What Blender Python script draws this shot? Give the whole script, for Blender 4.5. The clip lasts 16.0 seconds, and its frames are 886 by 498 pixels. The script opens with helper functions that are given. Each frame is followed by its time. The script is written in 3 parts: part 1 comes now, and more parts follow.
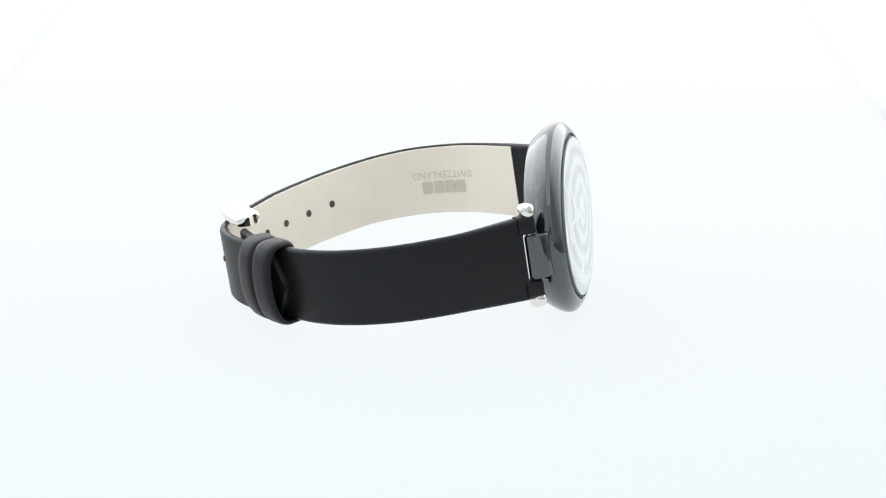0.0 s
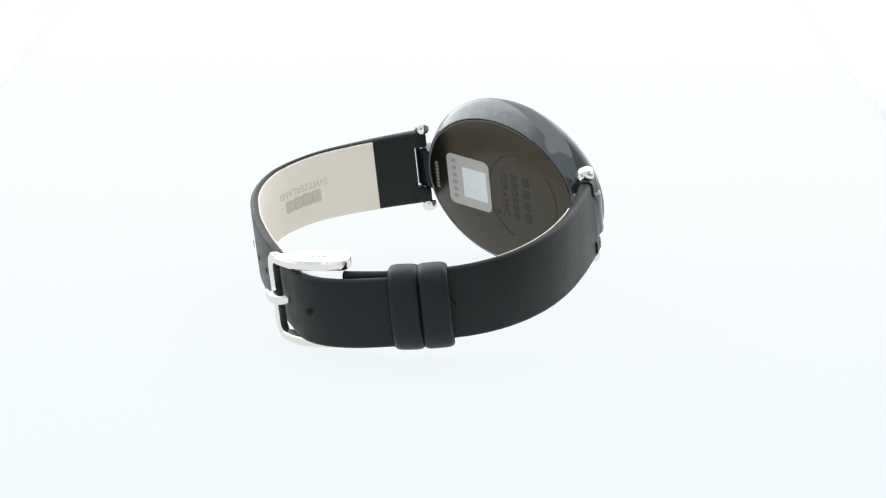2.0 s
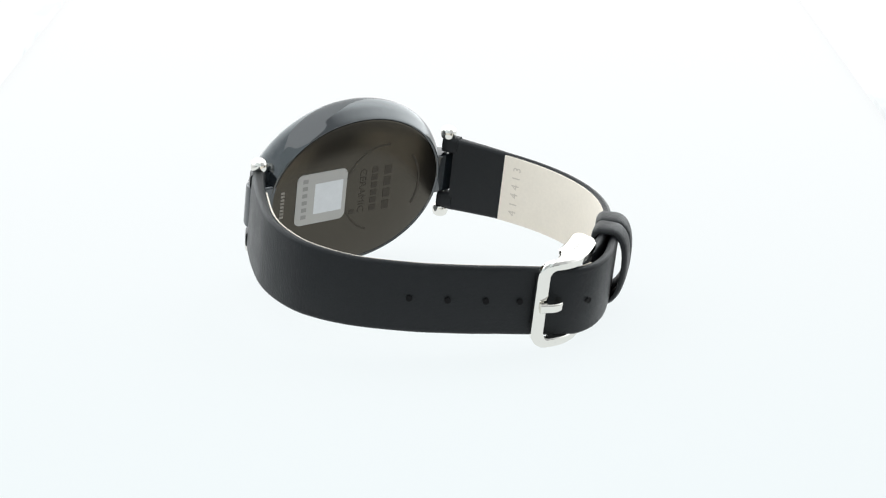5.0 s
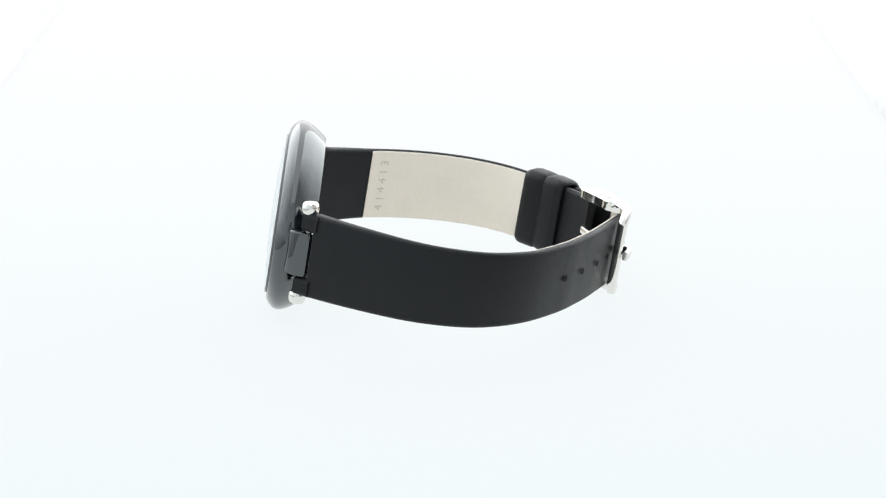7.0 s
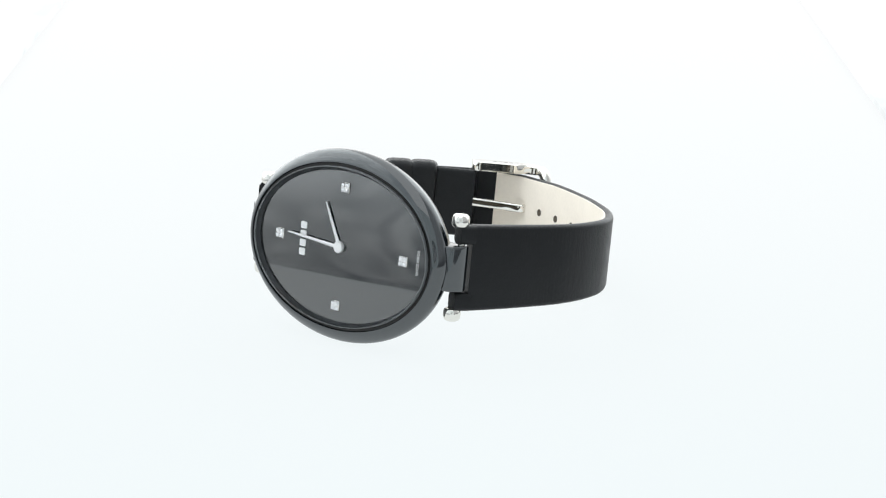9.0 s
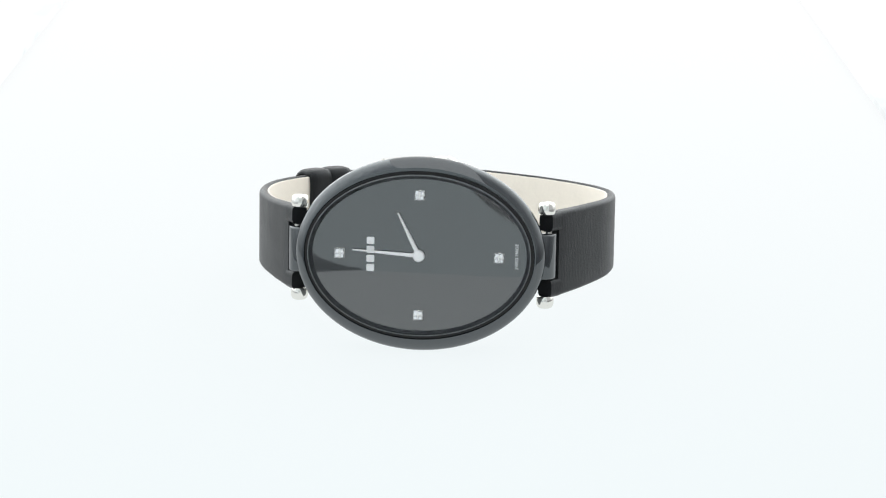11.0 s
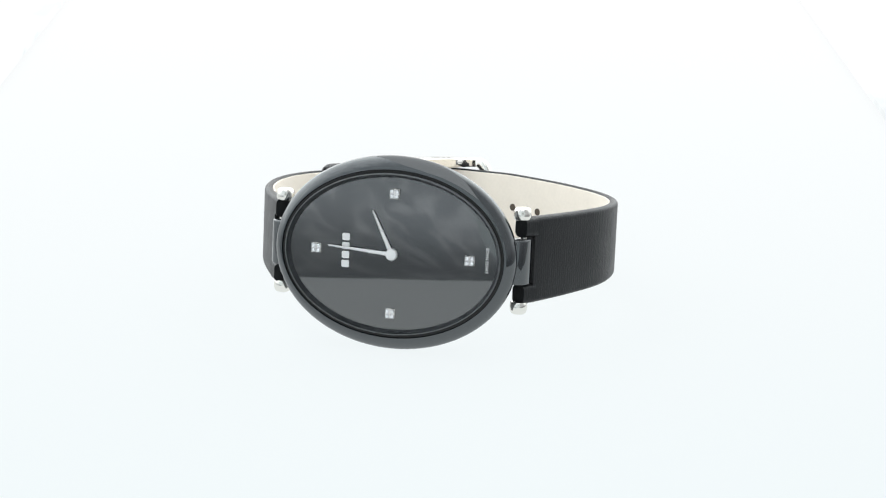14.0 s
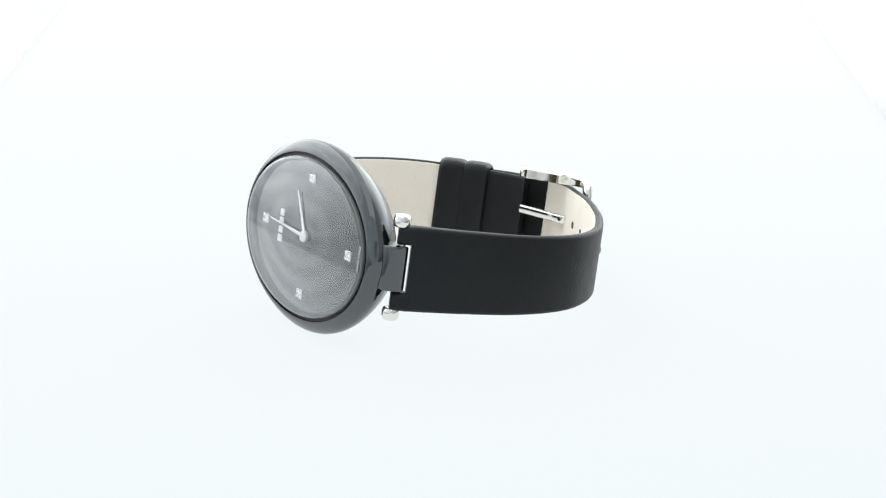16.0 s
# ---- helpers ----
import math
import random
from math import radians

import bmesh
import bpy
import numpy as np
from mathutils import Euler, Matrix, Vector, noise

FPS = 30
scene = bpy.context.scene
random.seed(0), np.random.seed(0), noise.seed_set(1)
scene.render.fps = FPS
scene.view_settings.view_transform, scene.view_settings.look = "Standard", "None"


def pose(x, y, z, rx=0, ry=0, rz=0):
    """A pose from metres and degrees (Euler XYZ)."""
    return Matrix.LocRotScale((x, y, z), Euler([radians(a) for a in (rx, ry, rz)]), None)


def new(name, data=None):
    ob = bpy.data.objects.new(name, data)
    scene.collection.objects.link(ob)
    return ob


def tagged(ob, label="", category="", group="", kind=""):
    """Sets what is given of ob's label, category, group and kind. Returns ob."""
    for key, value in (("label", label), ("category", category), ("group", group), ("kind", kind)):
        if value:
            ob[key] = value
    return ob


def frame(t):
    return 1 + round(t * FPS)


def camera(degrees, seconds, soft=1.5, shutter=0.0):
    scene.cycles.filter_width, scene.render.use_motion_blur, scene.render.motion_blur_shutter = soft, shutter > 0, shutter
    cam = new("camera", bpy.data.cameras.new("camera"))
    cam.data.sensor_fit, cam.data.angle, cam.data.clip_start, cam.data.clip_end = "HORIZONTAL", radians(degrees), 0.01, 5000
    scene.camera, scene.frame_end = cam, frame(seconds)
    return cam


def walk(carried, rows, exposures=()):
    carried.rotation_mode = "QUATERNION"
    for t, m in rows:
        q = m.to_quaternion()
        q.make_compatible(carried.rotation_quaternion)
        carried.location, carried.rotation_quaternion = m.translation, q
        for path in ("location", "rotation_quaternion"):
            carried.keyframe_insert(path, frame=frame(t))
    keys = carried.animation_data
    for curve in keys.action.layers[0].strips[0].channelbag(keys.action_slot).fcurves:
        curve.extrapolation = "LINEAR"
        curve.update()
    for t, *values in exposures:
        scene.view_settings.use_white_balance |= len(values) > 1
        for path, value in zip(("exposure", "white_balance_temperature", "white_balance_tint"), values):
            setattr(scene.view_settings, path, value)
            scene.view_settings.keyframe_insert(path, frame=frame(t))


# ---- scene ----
U = 0.0013                      # one drawing unit of the watch in metres
TILT = 8.9                      # the case leans back until case rim and buckle touch the table
LEAN = pose(0, 0, 0, 0, -0.4, 0)  # six o'clock lies a little higher than twelve
LIFT = 0.00928                   # height of the watch's turning point over the table

cam = camera(21.78, 16.0, soft=1.2)
EYE = Matrix.Translation((0.00279, -0.39, 0.12592 + LIFT)) @ pose(0, 0, 0, 90 - 17.89, 0, 0) @ pose(0, 0, 0, 0, 0, 0.45)
walk(cam, [(0.0, EYE), (16.0, EYE)])

# ---- light: a white product tent, every sheet of it emits by itself ----
world = bpy.data.worlds.new("world")
world.use_nodes = True
world.node_tree.nodes["Background"].inputs[0].default_value = (0.9, 0.95, 1.0, 1)
world.node_tree.nodes["Background"].inputs[1].default_value = 0.3
scene.world = world
scene.view_settings.exposure = 0.0

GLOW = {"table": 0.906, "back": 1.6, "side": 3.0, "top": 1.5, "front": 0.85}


# ---- materials ----
def material(name, base, rough, metal=0.0, ior=1.5, bump=0.0, size=1000.0, vary=0.15, rvary=0.08, stretch=(1, 1, 1), fine=None, spec=0.5, tint=(1, 1, 1), coat=0.0):
    m = bpy.data.materials.new(name)
    m.use_nodes = True
    n, l = m.node_tree.nodes, m.node_tree.links
    p = n["Principled BSDF"]
    p.inputs["Metallic"].default_value = metal
    p.inputs["IOR"].default_value = ior
    p.inputs["Specular IOR Level"].default_value = spec
    p.inputs["Specular Tint"].default_value = (*tint, 1)
    p.inputs["Coat Weight"].default_value = 1.0 if coat else 0.0
    p.inputs["Coat Roughness"].default_value = 0.02
    p.inputs["Coat IOR"].default_value = coat or 1.5
    tc = n.new("ShaderNodeTexCoord")
    mp = n.new("ShaderNodeMapping")
    mp.inputs["Scale"].default_value = stretch
    l.new(tc.outputs["Object"], mp.inputs["Vector"])
    big = n.new("ShaderNodeTexNoise")
    big.inputs["Scale"].default_value = size * 0.12
    big.inputs["Detail"].default_value = 3
    l.new(mp.outputs[0], big.inputs["Vector"])
    small = n.new("ShaderNodeTexNoise")
    small.inputs["Scale"].default_value = size
    small.inputs["Detail"].default_value = 4
    l.new(mp.outputs[0], small.inputs["Vector"])
    mix = n.new("ShaderNodeMix")
    mix.data_type = "RGBA"
    mix.inputs[6].default_value = (*[c * (1 - vary) for c in base], 1)
    mix.inputs[7].default_value = (*[min(1, c * (1 + vary)) for c in base], 1)
    blend = n.new("ShaderNodeMath")
    blend.operation = "MULTIPLY_ADD"
    blend.inputs[1].default_value = 0.5
    half = n.new("ShaderNodeMath")
    half.operation = "MULTIPLY"
    half.inputs[1].default_value = 0.5
    l.new(small.outputs["Fac"], half.inputs[0])
    l.new(big.outputs["Fac"], blend.inputs[0])
    l.new(half.outputs[0], blend.inputs[2])
    l.new(blend.outputs[0], mix.inputs[0])
    l.new(mix.outputs[2], p.inputs["Base Color"])
    rr = n.new("ShaderNodeMapRange")
    rr.inputs[3].default_value = max(0.0, rough - rvary)
    rr.inputs[4].default_value = rough + rvary
    l.new(big.outputs["Fac"], rr.inputs[0])
    l.new(rr.outputs[0], p.inputs["Roughness"])
    if bump:
        b = n.new("ShaderNodeBump")
        b.inputs["Strength"].default_value = bump
        b.inputs["Distance"].default_value = 0.0001
        l.new(small.outputs["Fac"], b.inputs["Height"])
        if fine:    # cross grain
            total = small.outputs["Fac"]
            for way in ("X", "Z"):
                w = n.new("ShaderNodeTexWave")
                w.bands_direction = way
                w.inputs["Scale"].default_value = fine
                w.inputs["Distortion"].default_value = 6.0
                w.inputs["Detail"].default_value = 2
                w.inputs["Detail Scale"].default_value = 2.0
                l.new(tc.outputs["Object"], w.inputs["Vector"])
                add = n.new("ShaderNodeMath")
                add.operation = "MULTIPLY_ADD"
                add.inputs[1].default_value = 0.22
                l.new(w.outputs["Fac"], add.inputs[0])
                l.new(total, add.inputs[2])
                total = add.outputs[0]
            l.new(total, b.inputs["Height"])
        l.new(b.outputs[0], p.inputs["Normal"])
    return m


def glowing(name, colour, strength, low=None, span=None, fold_glow=0.0, foot=None):
    """White sheet that emits by itself, its light gradient put into the emission; low: its colour at the foot."""
    m = bpy.data.materials.new(name)
    m.use_nodes = True
    n, l = m.node_tree.nodes, m.node_tree.links
    p = n["Principled BSDF"]
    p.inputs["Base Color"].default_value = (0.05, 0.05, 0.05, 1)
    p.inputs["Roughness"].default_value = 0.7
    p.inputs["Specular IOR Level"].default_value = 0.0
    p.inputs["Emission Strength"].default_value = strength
    tc = n.new("ShaderNodeTexCoord")
    cloud = n.new("ShaderNodeTexNoise")
    cloud.inputs["Scale"].default_value = 5.0
    l.new(tc.outputs["Object"], cloud.inputs["Vector"])
    mix = n.new("ShaderNodeMix")
    mix.data_type = "RGBA"
    mix.inputs[6].default_value = (*(low or colour), 1)
    mix.inputs[7].default_value = (*colour, 1)
    l.new(cloud.outputs["Fac"], mix.inputs[0])
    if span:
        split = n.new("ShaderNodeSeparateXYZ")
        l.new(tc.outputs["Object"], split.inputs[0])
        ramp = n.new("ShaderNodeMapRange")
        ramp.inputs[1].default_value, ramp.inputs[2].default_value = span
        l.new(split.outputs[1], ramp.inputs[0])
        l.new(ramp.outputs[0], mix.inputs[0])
        if fold_glow:    # fold-like light and dark painted into the glow as noise
            cloud.inputs["Scale"].default_value, cloud.inputs["Distortion"].default_value = 24.0, 2.0
            fold = n.new("ShaderNodeMath")
            fold.operation = "MULTIPLY_ADD"
            fold.inputs[1].default_value = fold_glow
            back = n.new("ShaderNodeMath")
            back.operation = "SUBTRACT"
            back.inputs[1].default_value = fold_glow * 0.5
            back.use_clamp = True
            l.new(cloud.outputs["Fac"], fold.inputs[0])
            l.new(ramp.outputs[0], fold.inputs[2])
            l.new(fold.outputs[0], back.inputs[0])
            l.new(back.outputs[0], mix.inputs[0])
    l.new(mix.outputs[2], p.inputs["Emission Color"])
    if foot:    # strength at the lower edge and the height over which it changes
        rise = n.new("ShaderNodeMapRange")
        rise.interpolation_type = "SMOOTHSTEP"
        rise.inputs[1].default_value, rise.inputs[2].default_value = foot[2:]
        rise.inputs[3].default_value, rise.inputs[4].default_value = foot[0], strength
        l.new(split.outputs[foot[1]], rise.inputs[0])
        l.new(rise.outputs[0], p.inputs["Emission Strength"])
    return m


CERAMIC = material("black_ceramic", (0.010, 0.013, 0.016), 0.045, ior=2.0, size=300, vary=0.2, rvary=0.02, tint=(0.94, 0.98, 1.0))
LEATHER = material("black_leather", (0.0085, 0.0089, 0.0098), 0.38, bump=0.6, size=2200, vary=0.3, rvary=0.08, spec=0.25, tint=(0.92, 0.97, 1.0), fine=1300)
LINER = material("beige_nubuck", (0.83, 0.765, 0.675), 0.8, bump=0.2, size=1800, vary=0.09, spec=0.15)
EMBOSS = material("pressed_nubuck", (0.6, 0.54, 0.47), 0.6, size=1800, vary=0.1, spec=0.2)
STEEL = material("polished_steel", (0.8, 0.785, 0.74), 0.06, metal=1.0, size=400, vary=0.04, rvary=0.03)
HAND = material("satin_silver", (0.88, 0.88, 0.88), 0.42, metal=0.35, size=900, vary=0.04)
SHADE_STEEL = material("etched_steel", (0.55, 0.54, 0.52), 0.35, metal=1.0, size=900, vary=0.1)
BACK = material("dark_steel", (0.074, 0.067, 0.055), 0.25, metal=1.0, size=500, vary=0.08, rvary=0.04)
NUMBER = material("pale_engraving", (0.22, 0.205, 0.18), 0.45, metal=0.6, size=900, vary=0.1)
ENGRAVE = material("engraved_steel", (0.056, 0.05, 0.042), 0.33, metal=1.0, size=500, vary=0.1)
STICKER = material("grey_foil_sticker", (0.36, 0.355, 0.34), 0.35, metal=0.3, size=900, vary=0.05)
PRINT = material("sticker_print", (0.22, 0.22, 0.21), 0.5, size=900, vary=0.1)
PALE = material("pale_sticker_patch", (0.58, 0.60, 0.62), 0.45, size=4000, vary=0.12)
DIAL = material("black_dial", (0.006, 0.0068, 0.0075), 0.035, ior=1.8, coat=1.78, size=800, vary=0.02, rvary=0.004, tint=(0.94, 0.98, 1.0))
GASKET = material("black_gasket", (0.004, 0.004, 0.004), 0.5, size=900, vary=0.2)
FLANGE = material("dark_grey_flange", (0.05, 0.054, 0.058), 0.35, size=900, vary=0.08, spec=0.3)
MARK = material("silver_print", (0.85, 0.85, 0.85), 0.4, metal=0.0, size=3000, vary=0.1)
GEM = material("diamond", (0.9, 0.9, 0.92), 0.05, metal=0.75, size=3000, vary=0.1, rvary=0.02)
# dark colours painted for the shaded inside of the strap holes
LINING_HOLE = material("lining_hole_shade", (0.10, 0.082, 0.066), 0.9, size=900, vary=0.3, spec=0.1)
HOLE = material("strap_hole_shade", (0.0045, 0.0045, 0.005), 0.6, size=900, vary=0.3, spec=0.12)
CLOTH = material("grey_camera_shroud", (0.75, 0.75, 0.75), 0.8, size=60, vary=0.3)


FROST = material("ground_glass_edge", (0.14, 0.15, 0.155), 0.35, size=900, vary=0.1)


def crystal_material(gloss):
    """Clear sapphire: the coated domed face mirrors only at a slant, the coated underside only lets light through."""
    m = bpy.data.materials.new("sapphire_crystal" if gloss else "coated_sapphire_underside")
    m.use_nodes = True
    n, l = m.node_tree.nodes, m.node_tree.links
    n.remove(n["Principled BSDF"])
    clear = n.new("ShaderNodeBsdfTransparent")
    if not gloss:
        l.new(clear.outputs[0], n["Material Output"].inputs[0])
        return m
    shine = n.new("ShaderNodeBsdfGlossy")
    shine.inputs["Roughness"].default_value = 0.01
    shine.inputs["Color"].default_value = (0.94, 0.98, 1.0, 1)
    facing = n.new("ShaderNodeLayerWeight")
    facing.inputs["Blend"].default_value = 0.5
    rise = n.new("ShaderNodeMapRange")
    rise.inputs[1].default_value, rise.inputs[2].default_value = 0.35, 0.86
    l.new(facing.outputs["Facing"], rise.inputs[0])
    # faint oval rings painted into the gloss, standing in for arcs of reflection
    tc = n.new("ShaderNodeTexCoord")
    mp = n.new("ShaderNodeMapping")
    mp.inputs["Location"].default_value = (-1.15 * U, 20.35 * U, -2.42 * U * 1.39)
    mp.inputs["Scale"].default_value = (1.0, 1.0, 1.39)
    l.new(tc.outputs["Object"], mp.inputs["Vector"])
    rings = n.new("ShaderNodeTexWave")
    rings.wave_type, rings.rings_direction = "RINGS", "Y"
    rings.inputs["Scale"].default_value = 62.0
    rings.inputs["Distortion"].default_value = 10.0
    rings.inputs["Detail"].default_value = 1.0
    rings.inputs["Detail Scale"].default_value = 0.4
    l.new(mp.outputs[0], rings.inputs["Vector"])
    depth = n.new("ShaderNodeMapRange")
    depth.inputs[3].default_value, depth.inputs[4].default_value = 0.84, 1.04
    l.new(rings.outputs["Fac"], depth.inputs[0])
    ringed = n.new("ShaderNodeMath")
    ringed.operation = "MULTIPLY"
    l.new(rise.outputs[0], ringed.inputs[0])
    l.new(depth.outputs[0], ringed.inputs[1])
    fres = n.new("ShaderNodeMath")
    fres.operation = "MULTIPLY_ADD"
    fres.inputs[1].default_value, fres.inputs[2].default_value = 0.95, 0.0
    l.new(ringed.outputs[0], fres.inputs[0])
    mix = n.new("ShaderNodeMixShader")
    l.new(fres.outputs[0], mix.inputs[0])
    l.new(clear.outputs[0], mix.inputs[1])
    l.new(shine.outputs[0], mix.inputs[2])
    l.new(mix.outputs[0], n["Material Output"].inputs[0])
    return m


GLASS, UNDERSIDE = crystal_material(True), crystal_material(False)
# table's bluish-to-white light falloff is painted into its emission
TABLE_GLOW = glowing("glowing_table_sheet", (1.0, 1.0, 1.0), 0.93, (0.92, 0.985, 1.0), (-0.09, 0.30), foot=(GLOW["table"], 1, 0.1, 0.42))
# backdrop stays out of view, its extra glow added as rim light
BACK_GLOW = glowing("glowing_backdrop_sheet", (1.0, 1.0, 1.0), GLOW["back"], (0.985, 1.0, 1.0))
# side walls: brightness painted from front to back, to shape the watch's reflections
SIDE_GLOW = glowing("glowing_side_wall", (0.95, 0.99, 1.0), GLOW["side"], (0.24, 0.265, 0.28), (-0.15, 0.16), 1.2, foot=(1.0, 2, 0.0, 0.05))
# east wall painted dimmer at the front, for darker bezel reflections
EAST_GLOW = glowing("dim_glowing_side_wall", (0.95, 0.99, 1.0), GLOW["side"], (0.15, 0.155, 0.16), (-0.07, 0.16), 0.3, foot=(1.0, 2, 0.0, 0.05))
# unseen emitting sheets, added to light the watch and appear in its reflections
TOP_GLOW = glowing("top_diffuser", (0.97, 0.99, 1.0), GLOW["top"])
FRONT_GLOW = glowing("front_diffuser", (0.86, 0.97, 1.0), GLOW["front"])


# ---- mesh helpers ----
def finish(name, bm, mat, smooth=True, angle=40):
    bmesh.ops.recalc_face_normals(bm, faces=bm.faces)
    me = bpy.data.meshes.new(name)
    for e in bm.edges:
        if len(e.link_faces) == 2 and e.calc_face_angle(0) > radians(angle):
            e.smooth = False
    for f in bm.faces:
        f.smooth = smooth
    bm.to_mesh(me)
    bm.free()
    me.materials.append(mat)
    return me


def part(name, bm, mat, parent, label="", angle=40):
    ob = new(name, finish(name, bm, mat, True, angle))
    ob.parent = parent
    return tagged(ob, label)


def P(x, y, z):
    """Case space (x to six o'clock, y from dial to buckle, z to nine o'clock) to the watch's own space."""
    return Vector((x + 1.15, y - 20.35, z + 2.42)) * U


def Q(x, y, z):
    """The same for strap and buckle, which climb a little towards nine o'clock on their way back."""
    return P(x, y, z + 0.028 * (y - 3.5))


def spline(pts, step):
    """Catmull-Rom through 2D or 3D points, resampled at about equal steps."""
    q = [Vector(p) for p in pts]
    q = [2 * q[0] - q[1]] + q + [2 * q[-1] - q[-2]]
    out = []
    for i in range(1, len(q) - 2):
        for k in range(24):
            t = k / 24
            a, b, c, d = q[i - 1], q[i], q[i + 1], q[i + 2]
            out.append(0.5 * (2 * b + (c - a) * t + (2 * a - 5 * b + 4 * c - d) * t * t + (3 * b - a - 3 * c + d) * t ** 3))
    out.append(q[-2])
    length = sum((out[i + 1] - out[i]).length for i in range(len(out) - 1))
    n = max(2, round(length / step))
    res, acc, want = [out[0]], 0.0, length / n
    for i in range(len(out) - 1):
        seg = (out[i + 1] - out[i]).length
        while seg and acc + seg >= want * len(res) and len(res) < n:
            res.append(out[i].lerp(out[i + 1], (want * len(res) - acc) / seg))
        acc += seg
    res.append(out[-1])
    return res


def skin(bm, rings, closed=True, cap=True):
    """Quads between rings of equally many points."""
    vs = [[bm.verts.new(p) for p in r] for r in rings]
    n = len(vs[0])
    for a, b in zip(vs, vs[1:]):
        for i in range(n if closed else n - 1):
            bm.faces.new((a[i], a[(i + 1) % n], b[(i + 1) % n], b[i]))
    if cap:
        bm.faces.new(vs[0])
        bm.faces.new(vs[-1][::-1])
    return vs


def oval(a, b, y, n=128):
    return [P(a * math.cos(2 * math.pi * i / n), y, b * math.sin(2 * math.pi * i / n)) for i in range(n)]


def oval_loft(profile, step=0.22, n=128, cap=False):
    bm = bmesh.new()
    skin(bm, [oval(*r, n) for r in spline(profile, step)] if step else [oval(*r, n) for r in profile], True, cap)
    return bm


def rounded(w, h, r, n=5):
    """Outline of a rounded rectangle about the origin."""
    pts = []
    for cx, cy, a0 in ((w / 2 - r, h / 2 - r, 0), (-w / 2 + r, h / 2 - r, 90), (-w / 2 + r, -h / 2 + r, 180), (w / 2 - r, -h / 2 + r, 270)):
        for k in range(n + 1):
            a = radians(a0 + 90 * k / n)
            pts.append((cx + r * math.cos(a), cy + r * math.sin(a)))
    return pts


def frames_along(path):
    """Points with tangent and outward normal, the loop's middle at (0, 22)."""
    res = []
    for i, p in enumerate(path):
        t = (path[min(i + 1, len(path) - 1)] - path[max(i - 1, 0)]).normalized()
        nrm = Vector((t.y, -t.x))
        if nrm.dot(p - Vector((0, 22))) < 0:
            nrm = -nrm
        res.append((p, t, nrm))
    return res


def band(bm, path, thick, width, z0=0.0, crown=0.0, depth=0.0, soft=0.55):
    """Sweeps a rounded slab along a path that is its outer face. thick, width and depth are functions of 0..1."""
    fr, rings = frames_along(path), []
    n = len(fr)
    for i, (p, t, nrm) in enumerate(fr):
        u = i / (n - 1)
        th, w, d = thick(u), width(u), depth(u) if callable(depth) else depth
        ring = []
        for a, b in rounded(th, w, min(soft, th * 0.48)):
            off = a - th / 2 - d
            if a > 0:
                off -= crown * (2 * b / w) ** 2
            q = p + nrm * off
            ring.append(Q(q.x, q.y, (z0(u) if callable(z0) else z0) + b))
        rings.append(ring)
    skin(bm, rings)


def box(bm, size, at, bevel=0.0, seg=2):
    """A bevelled box in case space."""
    res = bmesh.ops.create_cube(bm, size=1.0)
    for v in res["verts"]:
        v.co = P(at[0] + v.co.x * size[0], at[1] + v.co.y * size[1], at[2] + v.co.z * size[2])
    if bevel:
        edges = list({e for v in res["verts"] for e in v.link_edges})
        bmesh.ops.bevel(bm, geom=edges, offset=bevel * U, segments=seg, affect="EDGES", profile=0.5)


def turned(bm, profile, at, axis="z", n=32, phase=0.0):
    """A turned body: (radius, height) along an axis through a point of case space."""
    rings = []
    for r, h in profile:
        ring = []
        for i in range(n):
            a = 2 * math.pi * i / n + phase
            c, s = r * math.cos(a), r * math.sin(a)
            ring.append(P(*(at[0] + c, at[1] + s, at[2] + h)) if axis == "z" else P(at[0] + c, at[1] + h, at[2] + s))
        rings.append(ring)
    skin(bm, rings)


def words(name, text, height, m, mat, parent, depth=0.03, label=""):
    """Writing as a mesh; m maps its plane (x along, y up, z proud) into the watch's space."""
    cu = bpy.data.curves.new(name, "FONT")
    cu.body, cu.size, cu.extrude, cu.align_x, cu.align_y = text, height * U / 0.72, depth * U, "CENTER", "CENTER"
    cu.resolution_u = 3
    tmp = bpy.data.objects.new(name, cu)
    scene.collection.objects.link(tmp)
    bpy.context.view_layer.update()
    me = bpy.data.meshes.new_from_object(tmp.evaluated_get(bpy.context.evaluated_depsgraph_get()))
    bpy.data.objects.remove(tmp)
    me.transform(m)
    me.materials.clear()
    me.materials.append(mat)
    ob = new(name, me)
    ob.parent = parent
    return tagged(ob, label)


def plane_at(origin, along, up, to=P):
    """Matrix of a plane through a point of case space with its x and y directions."""
    a, b = Vector(along).normalized(), Vector(up)
    b = (b - a * b.dot(a)).normalized()
    c = a.cross(b)
    o = to(*origin)
    return Matrix(((a.x, b.x, c.x, o.x), (a.y, b.y, c.y, o.y), (a.z, b.z, c.z, o.z), (0, 0, 0, 1)))


def plane_on(origin, along, up):
    return plane_at(origin, along, up, Q)


# ---- the tent ----
HALF, HIGH = 0.155, 0.46          # half its width, and its height


